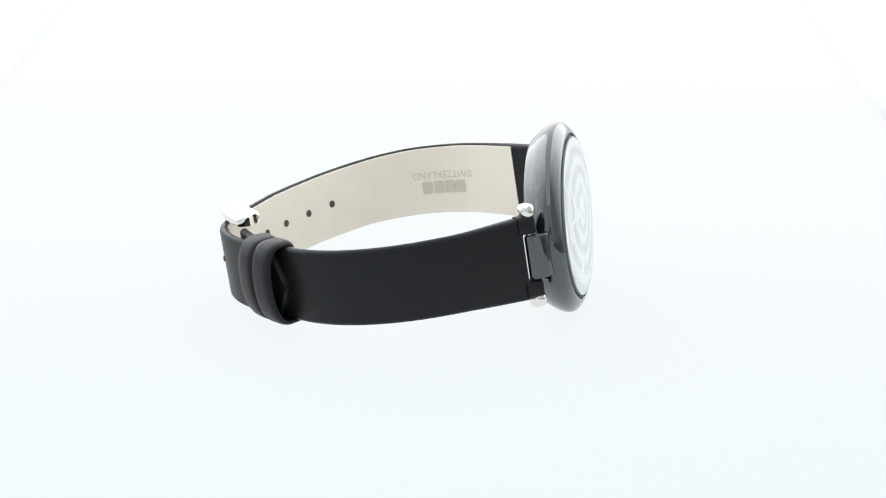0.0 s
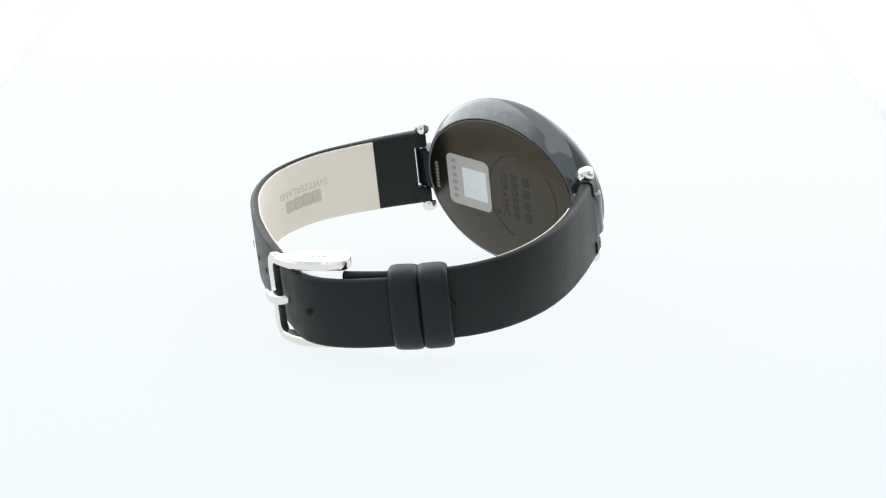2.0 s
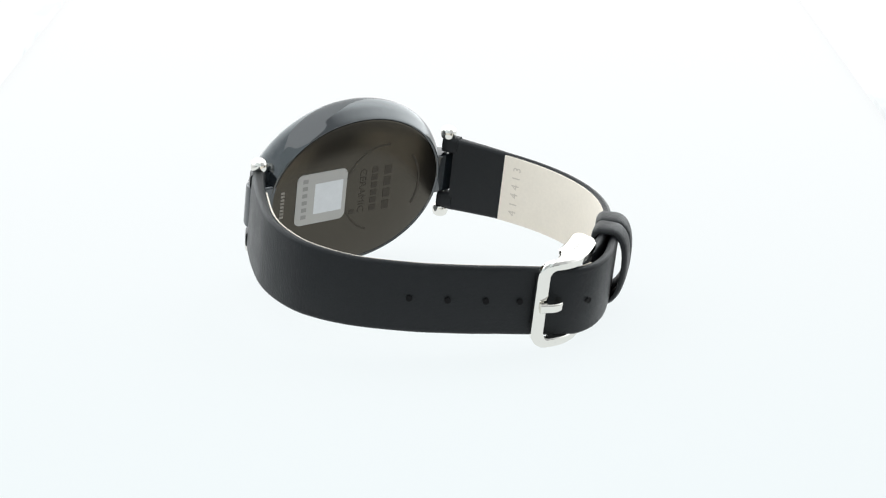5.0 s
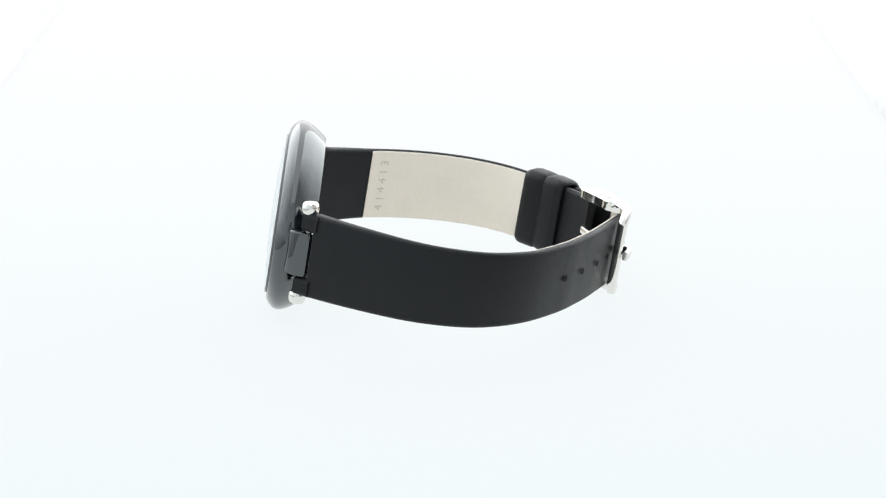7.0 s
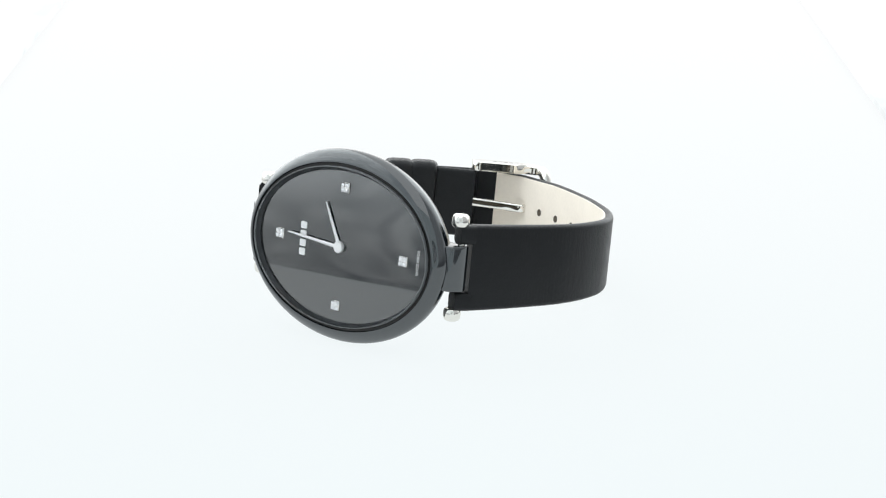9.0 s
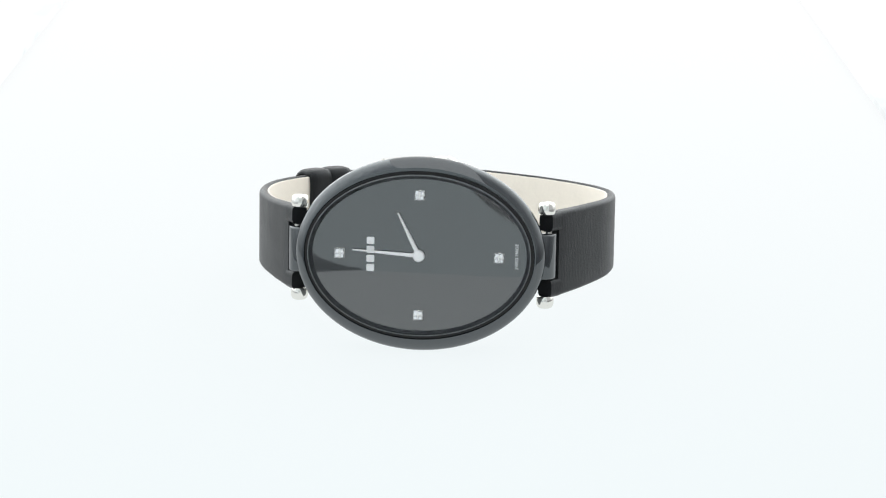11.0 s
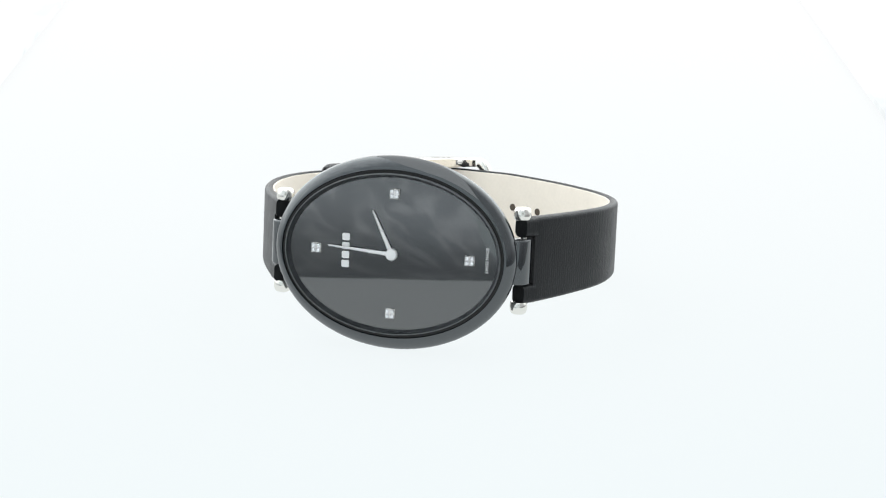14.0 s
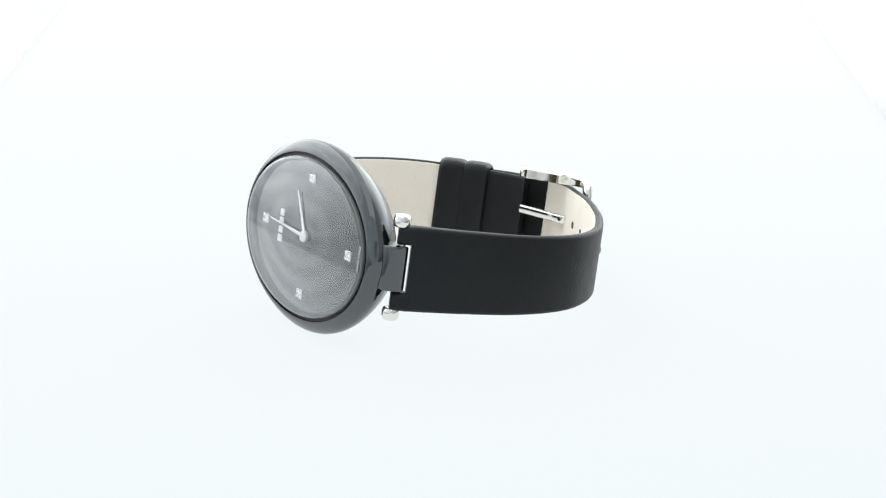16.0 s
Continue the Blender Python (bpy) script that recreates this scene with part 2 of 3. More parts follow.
def tent():
    # table and back wall: one acrylic sheet, swept up in a curve
    bm = bmesh.new()
    prof = [(-0.45, 0.0), (0.45, 0.0)]
    for k in range(1, 13):
        a = radians(90 * k / 12)
        prof.append((0.45 + 0.25 * math.sin(a), 0.25 - 0.25 * math.cos(a)))
    prof.append((0.70, HIGH))
    top = [[Vector((x, y, z)) for x in (-HALF, HALF)] for y, z in prof[:2]]
    under = [[p + Vector((0, 0, -0.004)) for p in r] for r in top]
    skin(bm, [[a[0], a[1], b[1], b[0]] for a, b in zip(top, under)])
    tagged(new("ground", finish("ground", bm, TABLE_GLOW)), "white self-glowing table sheet under the watch", "table", "", "structure")
    bm = bmesh.new()
    skin(bm, [[Vector((-HALF, y, z)), Vector((HALF, y, z)), Vector((HALF, y + 0.004, z - 0.001)), Vector((-HALF, y + 0.004, z - 0.001))] for y, z in prof[1:]])
    tagged(new("backdrop", finish("backdrop", bm, BACK_GLOW)), "plain white glowing backdrop out of view, sweeping up from the table", "backdrop", "", "structure")
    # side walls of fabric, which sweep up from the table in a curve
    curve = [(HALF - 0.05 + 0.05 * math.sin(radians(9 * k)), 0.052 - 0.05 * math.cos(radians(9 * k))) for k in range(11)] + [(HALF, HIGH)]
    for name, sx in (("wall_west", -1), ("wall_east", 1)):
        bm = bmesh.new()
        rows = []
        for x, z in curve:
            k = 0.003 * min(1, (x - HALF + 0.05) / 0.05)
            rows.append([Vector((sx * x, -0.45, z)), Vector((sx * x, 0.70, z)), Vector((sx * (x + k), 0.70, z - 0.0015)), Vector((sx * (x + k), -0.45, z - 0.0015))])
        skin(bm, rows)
        tagged(new(name, finish(name, bm, SIDE_GLOW if sx < 0 else EAST_GLOW)), "white glowing side wall of the light tent, brightness painted in", "wall", "", "structure")
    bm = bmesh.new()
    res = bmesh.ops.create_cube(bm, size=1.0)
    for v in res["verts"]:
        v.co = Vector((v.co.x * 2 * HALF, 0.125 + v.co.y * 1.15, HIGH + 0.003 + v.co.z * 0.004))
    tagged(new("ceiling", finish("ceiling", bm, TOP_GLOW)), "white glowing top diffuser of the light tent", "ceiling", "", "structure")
    # front wall with a round opening for the camera, a grey shroud behind it
    cx, cz, r = EYE.translation.x + 0.02, EYE.translation.z - 0.03, 0.075
    bm = bmesh.new()
    n = 48
    def ring_at(y, k):
        res = []
        for i in range(n):
            a = 2 * math.pi * i / n
            c, s = math.cos(a), math.sin(a)
            if k:
                g = min((HALF - cx if c > 0 else HALF + cx) / max(abs(c), 1e-6), (HIGH - cz if s > 0 else cz) / max(abs(s), 1e-6))
                res.append(Vector((cx + c * g, y, cz + s * g)))
            else:
                res.append(Vector((cx + c * r, y, cz + s * r)))
        return res
    skin(bm, [ring_at(-0.355, 1), ring_at(-0.355, 0), ring_at(-0.358, 0), ring_at(-0.358, 1)], True, False)
    tagged(new("wall_front", finish("wall_front", bm, FRONT_GLOW)), "white front diffuser wall with a round camera opening", "wall", "", "structure")
    bm = bmesh.new()
    rings = [[Vector((cx + q * math.cos(2 * math.pi * i / n), y, cz + q * math.sin(2 * math.pi * i / n))) for i in range(n)]
             for q, y in ((r + 0.002, -0.359), (r + 0.004, -0.46), (0.03, -0.47), (0.001, -0.47))]
    skin(bm, rings, True, False)
    tagged(new("camera_shroud", finish("camera_shroud", bm, CLOTH)), "matt pale grey round shroud behind the camera opening", "shroud", "", "structure")


tent()

# ---- the watch ----
watch = tagged(new("wristwatch"), "oval black ceramic wristwatch on a buckled black leather strap", "watch")
watch.matrix_basis = pose(0, 0, LIFT, -TILT, 0, 0) @ LEAN

RIGHT = [(16.9, 2.5), (19.0, 6.0), (21.6, 11.2), (23.85, 17.0), (24.5, 22.4), (23.6, 27.4), (20.25, 32.8), (14.8, 37.5), (10.7, 40.15),
         (6.4, 42.55), (2.4, 44.35), (-1.2, 45.85), (-4.6, 47.2), (-8.4, 47.0), (-12.2, 45.2), (-15.8, 42.2), (-19.2, 38.8), (-21.9, 35.3)]
LEFT = [(-16.9, 2.5), (-19.0, 6.0), (-21.7, 11.2), (-23.95, 17.0), (-24.9, 22.5), (-24.5, 27.8), (-22.65, 32.6), (-19.4, 36.8), (-15.6, 40.2),
        (-11.6, 43.0), (-10.3, 43.65)]


def case_parts():
    case = part("case", oval_loft([(14.78, 10.82, 0.5), (14.78, 10.82, -0.4), (14.92, 10.98, -0.56), (15.25, 11.4, -0.42), (15.7, 11.98, 0.0), (16.0, 12.42, 0.5), (16.12, 12.58, 1.05),
                                   (16.02, 12.47, 1.75), (15.6, 12.02, 2.7), (15.05, 11.42, 3.55), (14.55, 10.9, 4.22), (14.32, 10.68, 4.4), (14.1, 10.5, 4.2)]), CERAMIC, watch,
                "rounded glossy black ceramic oval case", 60)
    part("gasket", oval_loft([(14.8, 10.85, 0.5), (14.76, 10.8, -0.3), (14.5, 10.54, -0.25), (14.36, 10.4, -0.3), (14.3, 10.34, 0.5)], 0), GASKET, case)
    back = part("case_back", oval_loft([(14.1, 10.5, 4.0), (14.05, 10.45, 4.28), (13.8, 10.2, 4.4), (6, 4.5, 4.42), (0.05, 0.04, 4.42)], 0), BACK, watch,
                "dark polished steel case back with engraved writing", 30)
    bm = bmesh.new()
    for a0, a1 in ((-70, 100), (140, 215)):
        pts = [Vector((6.5 * math.cos(radians(a)), 6.5 * math.sin(radians(a)))) for a in range(a0, a1, 4)]
        rings = []
        for q in pts:
            d = q.normalized()
            rings.append([P(-4.3 + q.x + d.x * o, y, q.y - 0.2 + d.y * o) for o, y in ((-0.16, 4.410), (-0.16, 4.440), (0.16, 4.440), (0.16, 4.410))])
        skin(bm, rings)
    part("engraved_ring", bm, ENGRAVE, back)
    words("engraving", "CERAMIC", 1.15, plane_at((-0.9, 4.430, -0.2), (0, 0, -1), (-1, 0, 0)), ENGRAVE, back, 0.015)
    # brand and model names as plain bars, and a short line under them
    for x, w, h, m, z in ((-5.2, 1.15, 7.2, 4, -0.3), (-2.95, 1.0, 7.0, 6, -0.2), (0.6, 0.8, 0.9, 1, -3.2)):
        for k in range(m):
            bm = bmesh.new()
            box(bm, (w, 0.03, h / m * 0.74), (x, 4.435, z - h / 2 + (k + 0.5) * h / m), 0.0)
            part("engraved_mark", bm, ENGRAVE, back)
    bm = bmesh.new()
    for k in range(8):
        box(bm, (0.62, 0.03, 0.36), (12.5, 4.435, -2.0 + k * 0.52), 0.0)
    part("engraved_number", bm, NUMBER, back, "fine pale engraved serial number bars")
    bm = bmesh.new()
    out = rounded(8.4, 7.7, 0.95)
    skin(bm, [[P(6.05 + x, y, 0.0 + z) for x, z in out] for y in (4.410, 4.480)])
    label = part("sticker", bm, STICKER, back, "grey foil sticker with a pale printed patch")
    bm = bmesh.new()
    skin(bm, [[P(4.85 + x, y, -0.1 + z) for x, z in rounded(4.7, 4.6, 0.1)] for y in (4.480, 4.500)])
    part("printed_patch", bm, PALE, label)
    bm = bmesh.new()
    for k in range(6):
        box(bm, (0.85, 0.02, 0.6), (8.85, 4.490, -2.6 + k * 1.08), 0.0)
    part("printed_bars", bm, PRINT, label)

    DEEP = -0.05
    bulge = [(14.2 * k, 10.24 * k, DEEP - 0.3 * (1 - k * k)) for k in (1.0, 0.95, 0.9, 0.8, 0.68, 0.55, 0.4, 0.25, 0.12, 0.004)]
    dial = part("dial", oval_loft([(14.2, 10.24, DEEP + 0.3)] + bulge, 0), DIAL, watch, "plain glossy black slightly domed oval dial")
    part("flange", oval_loft([(14.24, 10.28, -0.6), (14.18, 10.22, -0.62), (13.8, 9.84, DEEP - 0.06), (14.2, 10.24, DEEP + 0.05)], 0), FLANGE, dial,
         "narrow dark grey ring round the dial", 40)
    for x, z in ((0, 7.78), (0, -7.78), (10.27, 0), (-10.27, 0)):
        bm = bmesh.new()
        box(bm, (1.36, 0.2, 1.36), (x, DEEP - 0.18, z), 0.05, 1)
        index = part("hour_marker", bm, STEEL, dial, "square hour marker set with four diamonds")
        for dx in (-0.33, 0.33):
            for dz in (-0.33, 0.33):
                bm = bmesh.new()
                turned(bm, [(0.40, -0.12), (0.42, -0.2), (0.26, -0.33), (0.06, -0.35)], (x + dx, DEEP - 0.12, z + dz), "y", 4, math.pi / 4 + 0.25 * (dx * dz > 0))
                part("diamond", bm, GEM, index, angle=5)
    # brand mark as four plain blocks
    for k in range(4):
        bm = bmesh.new()
        box(bm, (1.0, 0.06, 0.92), (-6.25, DEEP - 0.25, -1.75 + k * 1.17), 0.1, 1)
        part("silver_mark", bm, MARK, dial)
    words("dial_writing", "SWISS MADE", 0.42, plane_at((12.55, DEEP - 0.095, 0.2), (0, 0, 1), (-1, 0, 0)), MARK, dial, 0.01)

    def hand(name, tip, w, y):
        a = Vector(tip)
        d = a.normalized()
        s = Vector((-d.y, d.x))
        bm = bmesh.new()
        rings = []
        for u, f in ((-0.5, 0.9), (0.0, 1.0), (a.length * 0.5, 0.72), (a.length - 0.1, 0.36), (a.length, 0.12)):
            q = d * u
            rings.append([P(q.x + s.x * o * w * f, y + h, q.y + s.y * o * w * f) for o, h in ((-0.5, 0.04), (-0.4, -0.02), (0, -0.1), (0.4, -0.02), (0.5, 0.04))])
        skin(bm, rings)
        return part(name, bm, HAND, watch, "slim silver-coloured steel hand", 20)
    hand("hour_hand", (-2.75, 5.5), 0.62, DEEP - 0.52)
    hand("minute_hand", (-8.6, 0.55), 0.55, DEEP - 0.66)
    bm = bmesh.new()
    turned(bm, [(0.3, 0.0), (0.74, -0.15), (0.78, -0.52), (0.66, -0.66), (0.05, -0.7)], (0, DEEP - 0.2, 0), "y", 32)
    part("hand_cap", bm, HAND, watch)

    dome = [(14.34 * k, 10.38 * k, -1.42 + 0.56 * k * k) for k in (0.985, 0.95, 0.9, 0.85, 0.8, 0.74, 0.68, 0.6, 0.5, 0.4, 0.3, 0.2, 0.1, 0.004)]
    crystal = part("crystal", oval_loft([(0.05, 0.04, -1.0), (5, 3.6, -0.97), (9, 6.5, -0.88), (14.2, 10.24, -0.7), (14.34, 10.38, -0.72), (14.34, 10.38, -0.8)] + dome, 0), GLASS, watch,
                   "slightly domed clear sapphire crystal standing proud of the case", 30)
    part("ground_edge", oval_loft([(14.29, 10.33, -0.3), (14.37, 10.41, -0.4), (14.38, 10.42, -0.74), (14.31, 10.35, -0.86), (14.25, 10.29, -0.84), (14.27, 10.31, -0.6)], 0),
         FROST, crystal, "bright ground edge of the crystal", 60)
    crystal.data.materials.append(UNDERSIDE)
    for f in crystal.data.polygons:
        f.material_index = 1 if f.normal.y > 0.3 else 0
    crystal.visible_shadow = False


def lug_parts(s):
    """End link, spring bar and its two steel caps at one end of the case."""
    bm = bmesh.new()
    rings = []
    for x, y0, y1 in ((13.6, 0.9, 4.3), (15.4, 1.0, 4.3), (16.3, 1.2, 4.3), (16.8, 1.6, 4.2), (17.15, 2.2, 4.1), (17.35, 2.9, 3.7)):
        rings.append([P(s * x, (y0 + y1) / 2 + a, b) for a, b in rounded(y1 - y0, 5.8, min(0.3, (y1 - y0) * 0.4))])
    skin(bm, rings)
    part("end_link", bm, CERAMIC, watch, "black ceramic end link between case and strap", 50)
    for zs in (1, -1):
        bm = bmesh.new()
        prof = [(0.7, 5.25), (0.95, 5.28), (1.06, 5.4), (1.15, 5.8), (1.12, 6.35), (0.98, 6.72), (0.7, 6.9), (0.2, 6.94)]
        turned(bm, [(r, zs * h) for r, h in prof], (s * 16.05, 3.35 if s > 0 else 3.6, 0))
        part("bar_cap", bm, STEEL, watch, "polished steel spring bar cap", 50)
    bm = bmesh.new()
    turned(bm, [(0.45, -5.2), (0.45, 5.2)], (s * 16.3, 3.6, 0))
    part("spring_bar", bm, STEEL, watch)


def hole_marks(parent, path_fr, i, inner, z=0.0):
    p, t, nrm = path_fr[i]
    side = -1 if inner else 1
    o = p + nrm * (side * 0.02 - (1.56 if inner else 0.0))
    bm = bmesh.new()
    rings = []
    k = 1.0 if inner else 0.84
    # flat dark disc on the uncut strap, its colour is the hole's shade
    for r, h in ((0.52 * k, -0.05), (0.5 * k, 0.012), (0.42 * k, 0.022), (0.3 * k, -0.005), (0.05, -0.01)):
        rings.append([Q(o.x + t.x * r * math.cos(a) + nrm.x * h * side, o.y + t.y * r * math.cos(a) + nrm.y * h * side, z + r * math.sin(a))
                      for a in [2 * math.pi * q / 16 for q in range(16)]])
    skin(bm, rings)
    part("buckle_hole", bm, LINING_HOLE if inner else HOLE, parent)


def nearest(path, x, y):
    return min(range(len(path)), key=lambda i: (path[i] - Vector((x, y))).length)


def words_on(text, height, fr, i, z, along, first, parent):
    """Writing that follows the lining; along: 1 upside down down the strap, 0 across it."""
    ob = words("pressed_writing", text, height, Matrix.Identity(4), EMBOSS, parent, 0.02)
    for v in ob.data.vertices:
        a, b, c = v.co / U
        run, up = (a, -b) if along else (-b, a)
        j = max(0, min(len(fr) - 2, i + math.floor(run / 0.45)))
        f = run / 0.45 - math.floor(run / 0.45)
        p, nrm = fr[j][0].lerp(fr[j + 1][0], f), fr[j][2].lerp(fr[j + 1][2], f)
        deep = 1.55 + 0.6 * max(0, 1 - (j - first) / (len(fr) - 1 - first) * 5)
        q = p - nrm * (deep + c)
        v.co = Q(q.x, q.y, z + up)
    return ob


def P3(c, t, nrm, a, b, run):
    return Q(c.x + nrm.x * a + t.x * run, c.y + nrm.y * a + t.y * run, b - 0.3)


def strap_parts():
    # long piece with the holes, from six o'clock through the buckle to its pointed tip under the keepers
    stout = lambda u: 1.4 + 0.6 * max(0, 1 - u * 5)
    long = spline(RIGHT, 0.45)
    tip_from = len(long) - 8
    def wide_long(u):
        i = u * (len(long) - 1)
        w = 11.2 - 1.25 * min(1, u / 0.4) - 0.25 * min(1, u / 0.6)
        if i > tip_from:
            w *= 1 - 0.93 * ((i - tip_from) / (len(long) - 1 - tip_from)) ** 1.3
        return w
    def climb(u):
        return 0.05 * min(1, u * 5) - 0.5 * min(1, max(0, (u - 0.62) / 0.14))
    start = nearest(long, 17.8, 3.95)
    bm = bmesh.new()
    body = long[start:]
    band(bm, body, stout, lambda u: wide_long((start + u * (len(body) - 1)) / (len(long) - 1)), crown=0.28,
         z0=lambda u: climb((start + u * (len(body) - 1)) / (len(long) - 1)))
    for zs in (1, -1):
        band(bm, long[:start + 2], lambda u: 2.1, lambda u: 2.45, z0=zs * 4.3, crown=0.0, soft=0.7)
    strap = part("long_strap", bm, LEATHER, watch, "black smooth leather strap piece with buckle holes", 50)
    a = nearest(long, 20.9, 9.6)
    b = nearest(long, -9.0, 46.6)
    bm = bmesh.new()
    cut = long[a:b]
    band(bm, cut, lambda u: 0.22, lambda u: wide_long((a + u * (b - a)) / (len(long) - 1)) - 0.35, z0=lambda u: climb((a + u * (b - a)) / (len(long) - 1)), depth=lambda u: 1.32 + 0.6 * max(0, 1 - (a - start + u * (b - a)) / (len(body) - 1) * 5), soft=0.1)
    liner = part("lining", bm, LINER, strap, "beige nubuck lining with pressed writing", 50)
    fr = frames_along(long)
    for x, y, z in ((14.8, 37.5, 0.2), (10.7, 40.15, 0.2), (6.4, 42.6, 0.2), (2.0, 44.5, 0.1), (-7.4, 47.3, -0.4)):
        hole_marks(strap, fr, nearest(long, x, y), False, z)
    for x, y in ((14.8, 37.5), (10.7, 40.15), (6.4, 42.6), (2.0, 44.5)):
        hole_marks(liner, fr, nearest(long, x, y), True, 0.2)
    # writing pressed into the lining, upside down
    words_on("SWITZERLAND", 1.05, fr, nearest(long, 24.2, 21.3), 0.95, 1, start, liner)
    for k in range(4):
        p, t, nrm = fr[nearest(long, 24.2, 21.3) + round((1.95 * (k - 1.5)) / 0.45)]
        o = p - nrm * (1.55 + 0.03 * (4 - k))
        bm = bmesh.new()
        skin(bm, [[Q(o.x + t.x * x - nrm.x * h, o.y + t.y * x - nrm.y * h, -1.0 + z) for x, z in rounded(1.5, 1.8, 0.25)] for h in (-0.25, 0.03)])
        part("pressed_mark", bm, EMBOSS, liner)

    # short piece, from twelve o'clock to the buckle
    short = spline(LEFT, 0.45)
    wide_short = lambda u: 11.2 - 0.6 * min(1, u / 0.2) - 0.7 * min(1, u / 0.8)
    start = nearest(short, -17.8, 3.95)
    body = short[start:]
    bm = bmesh.new()
    band(bm, body, stout, lambda u: wide_short((start + u * (len(body) - 1)) / (len(short) - 1)), crown=0.28, z0=lambda u: -0.15 - 0.3 * u)
    for zs in (1, -1):
        band(bm, short[:start + 2], lambda u: 2.1, lambda u: 2.45, z0=zs * 4.3, soft=0.7)
    strap2 = part("short_strap", bm, LEATHER, watch, "black smooth leather strap piece carrying the buckle", 50)
    a, b = nearest(short, -21.7, 11.0), nearest(short, -19.6, 36.6)
    bm = bmesh.new()
    band(bm, short[a:b], lambda u: 0.22, lambda u: wide_short((a + u * (b - a)) / (len(short) - 1)) - 0.35, z0=lambda u: -0.2 - 0.2 * u, depth=lambda u: 1.32 + 0.6 * max(0, 1 - (a - start + u * (b - a)) / (len(body) - 1) * 5), soft=0.1)
    liner2 = part("lining", bm, LINER, strap2, "beige nubuck lining with a pressed number", 50)
    fr = frames_along(short)
    words_on("4 1 4 4 1 3", 1.25, fr, nearest(short, -22.6, 13.2), -0.3, 0, start, liner2)

    # keepers round both layers
    # on the wrist side they lie flat, on the outside they arch over the strap's tip
    def loop(flat, arch, half, r, n=20):
        pts = []
        for k in range(n + 1):
            a = math.pi * (k / n - 0.5)
            c, q = math.cos(a), math.sin(a)
            pts.append((arch * abs(c) ** 0.85, half * math.copysign(abs(q) ** 0.85, q)))
        for cb, a0 in ((half - r, 90), (-half + r, 180)):
            for k in range(1 if a0 == 90 else 0, 7 if a0 == 90 else 6):
                a = radians(a0 + 90 * k / 6)
                pts.append((-flat + r + r * math.cos(a), cb + r * math.sin(a)))
        return pts
    for x, y, lean in ((-19.6, 36.6, 0.0), (-16.8, 39.2, 0.0)):
        i = nearest(short, x, y)
        p, t, nrm = fr[i]
        bm = bmesh.new()
        outer, inner = loop(2.45, 2.95, 5.6, 1.2), loop(1.75, 2.2, 4.95, 0.7)
        c = p + nrm * 0.1
        rings = []
        for pts, run, pull in ((inner, -1.8, 0), (inner, -1.95, 0.3), (outer, -1.98, 0.6), (outer, -1.85, 0.28), (outer, -1.5, 0.08), (outer, -0.9, 0.0), (outer, 0, 0), (outer, 0.9, 0.0),
                               (outer, 1.5, 0.08), (outer, 1.85, 0.28), (outer, 1.98, 0.6), (inner, 1.95, 0.3), (inner, 1.8, 0), (inner, -1.8, 0)):
            if pts is inner:
                pull = -pull
            rings.append([P3(c, t, nrm, a * (1 - pull / 2.45), b * (1 - pull / 5.65), run + lean * b) for a, b in pts])
        skin(bm, rings, True, False)
        part("keeper", bm, LEATHER, watch, "black leather strap keeper loop", 70)


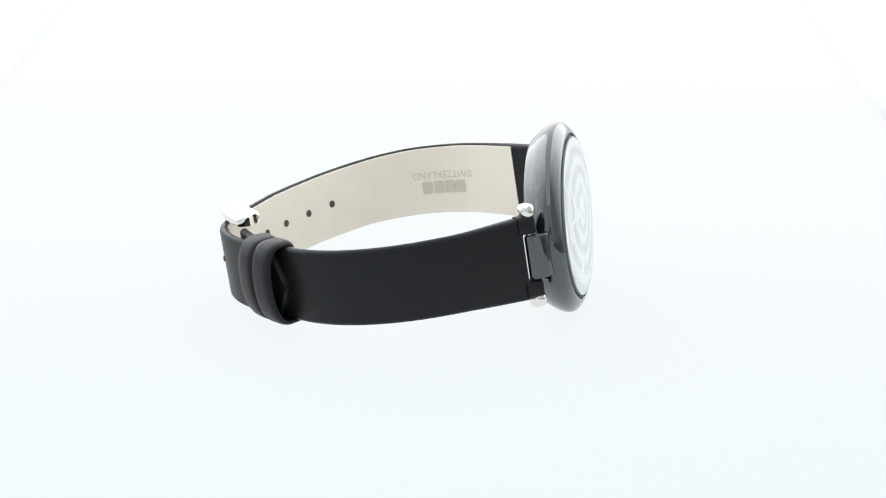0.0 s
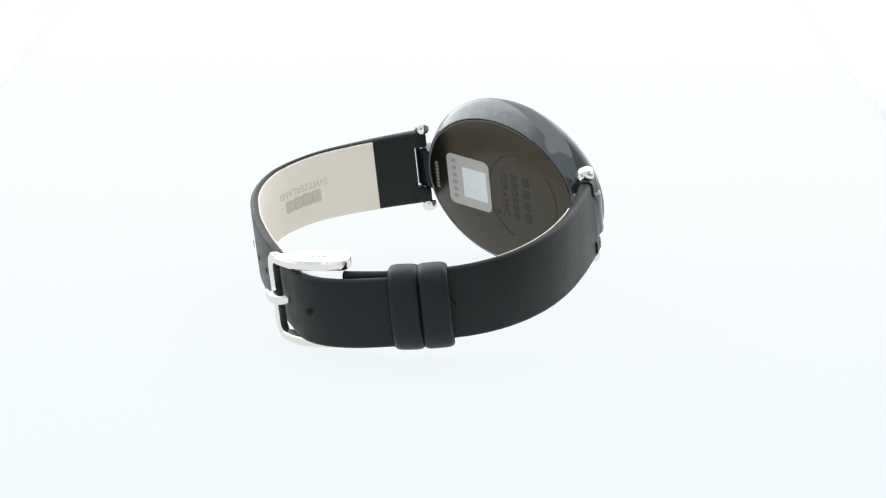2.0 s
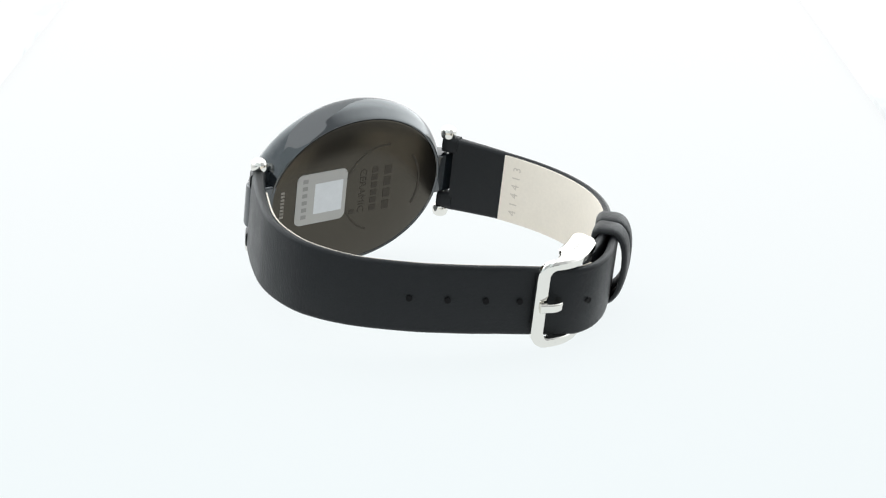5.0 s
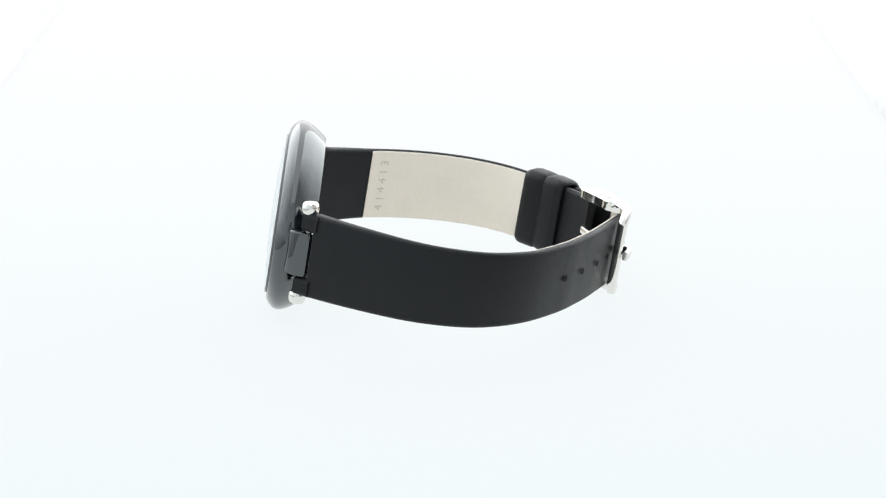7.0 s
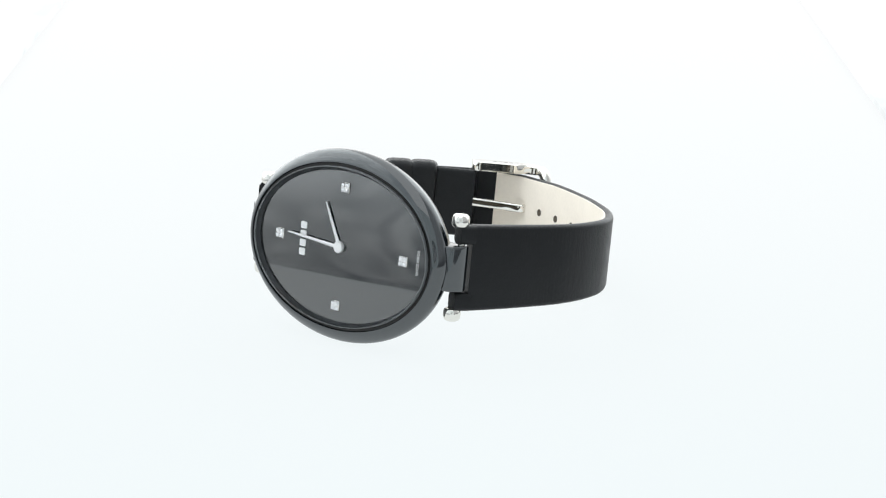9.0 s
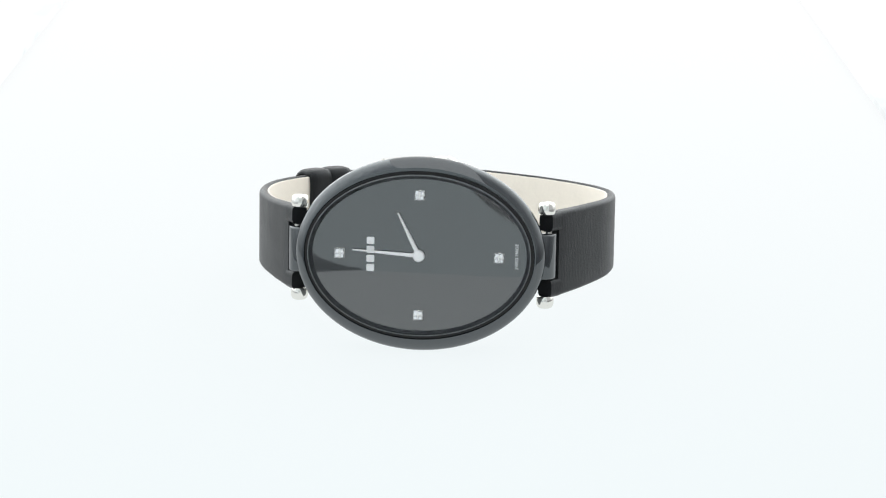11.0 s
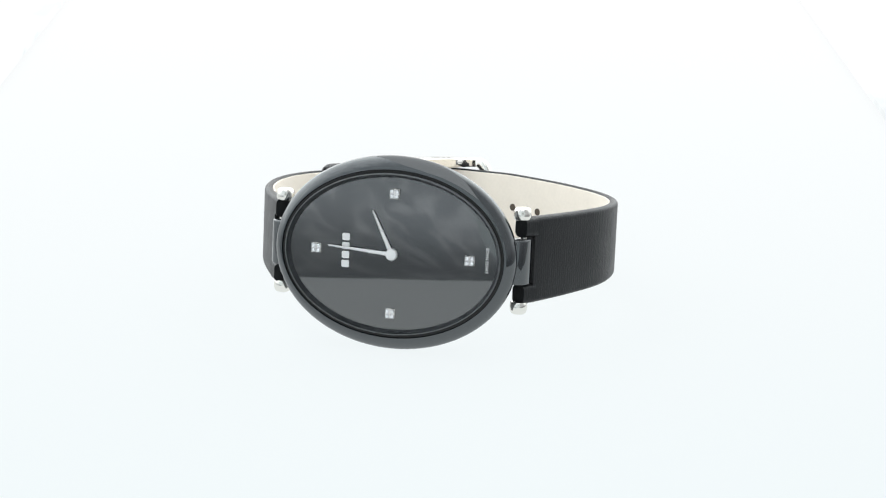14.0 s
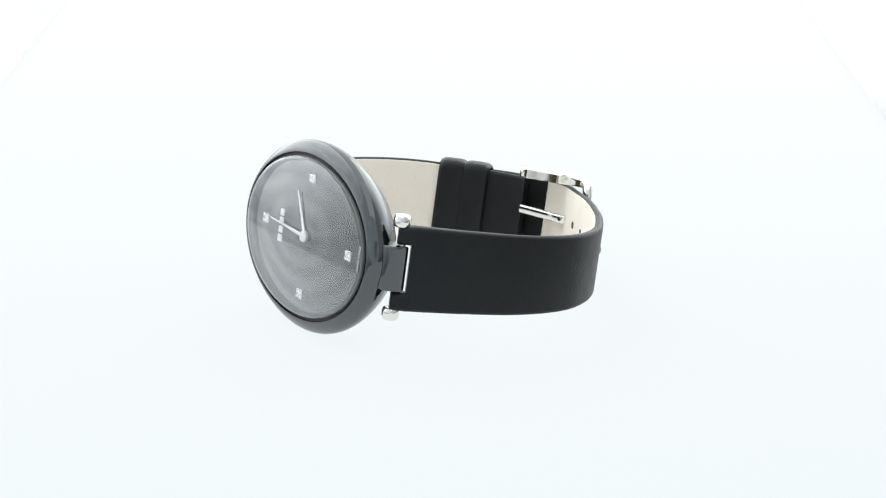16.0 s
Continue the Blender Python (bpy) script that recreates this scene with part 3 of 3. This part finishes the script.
def buckle_parts():
    buckle = tagged(new("buckle"), "polished steel pin buckle with curved side plates")
    buckle.parent = watch
    # one bent frame: upper side plate, rounded corner, bar, rounded corner, lower side plate
    arm = spline([(1.05, 46.35), (-1.8, 47.25), (-4.6, 47.15), (-7.5, 45.75), (-11.2, 43.1)], 0.25)
    fr = frames_along(arm)
    last = len(fr) - 1
    reach = last * 0.25
    def at(run, off, z):
        f = max(0.0, min(last - 0.001, run / 0.25))
        i = int(f)
        p, nrm = fr[i][0].lerp(fr[i + 1][0], f - i), fr[i][2].lerp(fr[i + 1][2], f - i)
        return Q(p.x + nrm.x * off, p.y + nrm.y * off, z)
    def plate_section(run, side):
        """(height, outward offset) round one side plate at a distance from the bar's outer edge."""
        u = max(0.0, min(1.0, (run - 1.8) / 5.0))
        u = u * u * (3 - 2 * u)
        deep = 1.15 + 2.3 * u
        k = math.sqrt(max(0.02, 1 - max(0.0, (run - reach + 1.1) / 1.1) ** 2))
        mid = -deep * 0.55
        low, high, slope = (4.85, 6.1, 0.25 * u) if side > 0 else (4.85, 6.15, 0.0)
        sec = [(low, -0.15), (low + 0.15, 0.0), (high - 0.3, 0.0), (high - 0.02, -0.25), (high + slope - 0.05, -deep + 0.25), (high + slope - 0.25, -deep), (low + 0.2, -deep), (low, -deep + 0.2)]
        return [(side * h, mid + (o - mid) * k) for h, o in sec]
    for side in (1, -1):
        bm = bmesh.new()
        runs = [2.5 + (reach - 2.5) * k / 30 for k in range(28)] + [reach - 0.6, reach - 0.35, reach - 0.15, reach - 0.04, reach]
        skin(bm, [[at(r, o, z) for z, o in plate_section(r, side)] for r in runs])
        plate = part("side_plate", bm, STEEL, buckle, angle=38)
        if side > 0:    # small engraved mark on the sloping face
            for k in range(4):
                r = 7.6 + k * 0.85
                bm = bmesh.new()
                skin(bm, [[at(r + x, -2.0 + v, 6.08 + 0.25 * (1.75 - v) / 3.2 + h) for x, v in rounded(0.6, 0.62, 0.1)] for h in (-0.05, 0.03)])
                part("engraved_mark", bm, SHADE_STEEL, plate)
    bm = bmesh.new()
    rings = []
    for side in (1, -1):
        for k in range(9):    # from along the plate to along the bar, and back
            a = radians(90 * (k if side > 0 else 8 - k) / 8)
            ring = []
            for w, o in ((1.3, -0.25), (1.05, 0.0), (0.2, 0.0), (0.02, -0.15), (0.02, -0.95), (0.18, -1.15), (1.1, -1.15), (1.28, -0.95)):
                rad = 0.95 + w * (1.0 + 0.25 * math.sin(a))
                ring.append(at(2.58 - rad * math.sin(a), o, side * (3.9 + rad * math.cos(a))))
            rings.append(ring)
    skin(bm, rings)
    part("crossbar", bm, STEEL, buckle, angle=50)
    pin = spline([(-9.6, 42.2), (-5.6, 43.5), (-2.4, 44.4), (-2.7, 46.2), (-2.1, 47.5), (-0.9, 47.7), (0.8, 47.05)], 0.4)
    bm = bmesh.new()
    rings = []
    for i, (p, t, nrm) in enumerate(frames_along(pin)):
        rings.append([Q(p.x + nrm.x * a, p.y + nrm.y * a, b + 0.0) for a, b in rounded(0.8, 1.25, 0.3)])
    skin(bm, rings)
    part("prong", bm, STEEL, buckle, angle=50)


case_parts()
lug_parts(1)
lug_parts(-1)
strap_parts()
buckle_parts()


# ---- the watch turns on the table, slows, stops face on and turns back ----
def motions():
    turns = [(0.0, -279.0), (0.5, -265.5), (1.0, -252.0), (1.5, -238.6), (2.0, -225.2), (2.5, -211.4), (3.0, -197.6), (3.5, -184.0), (4.0, -170.6),
             (4.5, -156.9), (5.0, -143.2), (5.5, -129.4), (6.0, -115.6), (6.5, -101.8), (7.0, -88.0), (7.5, -74.3), (8.0, -60.9), (8.5, -48.4), (9.0, -37.0),
             (9.5, -27.2), (10.0, -18.7), (10.5, -11.6), (11.0, -5.9), (11.5, -1.7), (12.0, 0.5), (12.2, 0.6), (12.5, 0.0), (13.0, -3.8), (13.5, -9.0), (14.0, -15.8),
             (14.5, -23.5), (15.0, -32.7), (15.5, -43.2), (16.0, -55.4)]
    walk(watch, [(t, Matrix.Translation((0, 0, LIFT)) @ pose(0, 0, 0, 0, 0, a) @ pose(0, 0, 0, -TILT, 0, 0) @ LEAN) for t, a in turns])


motions()
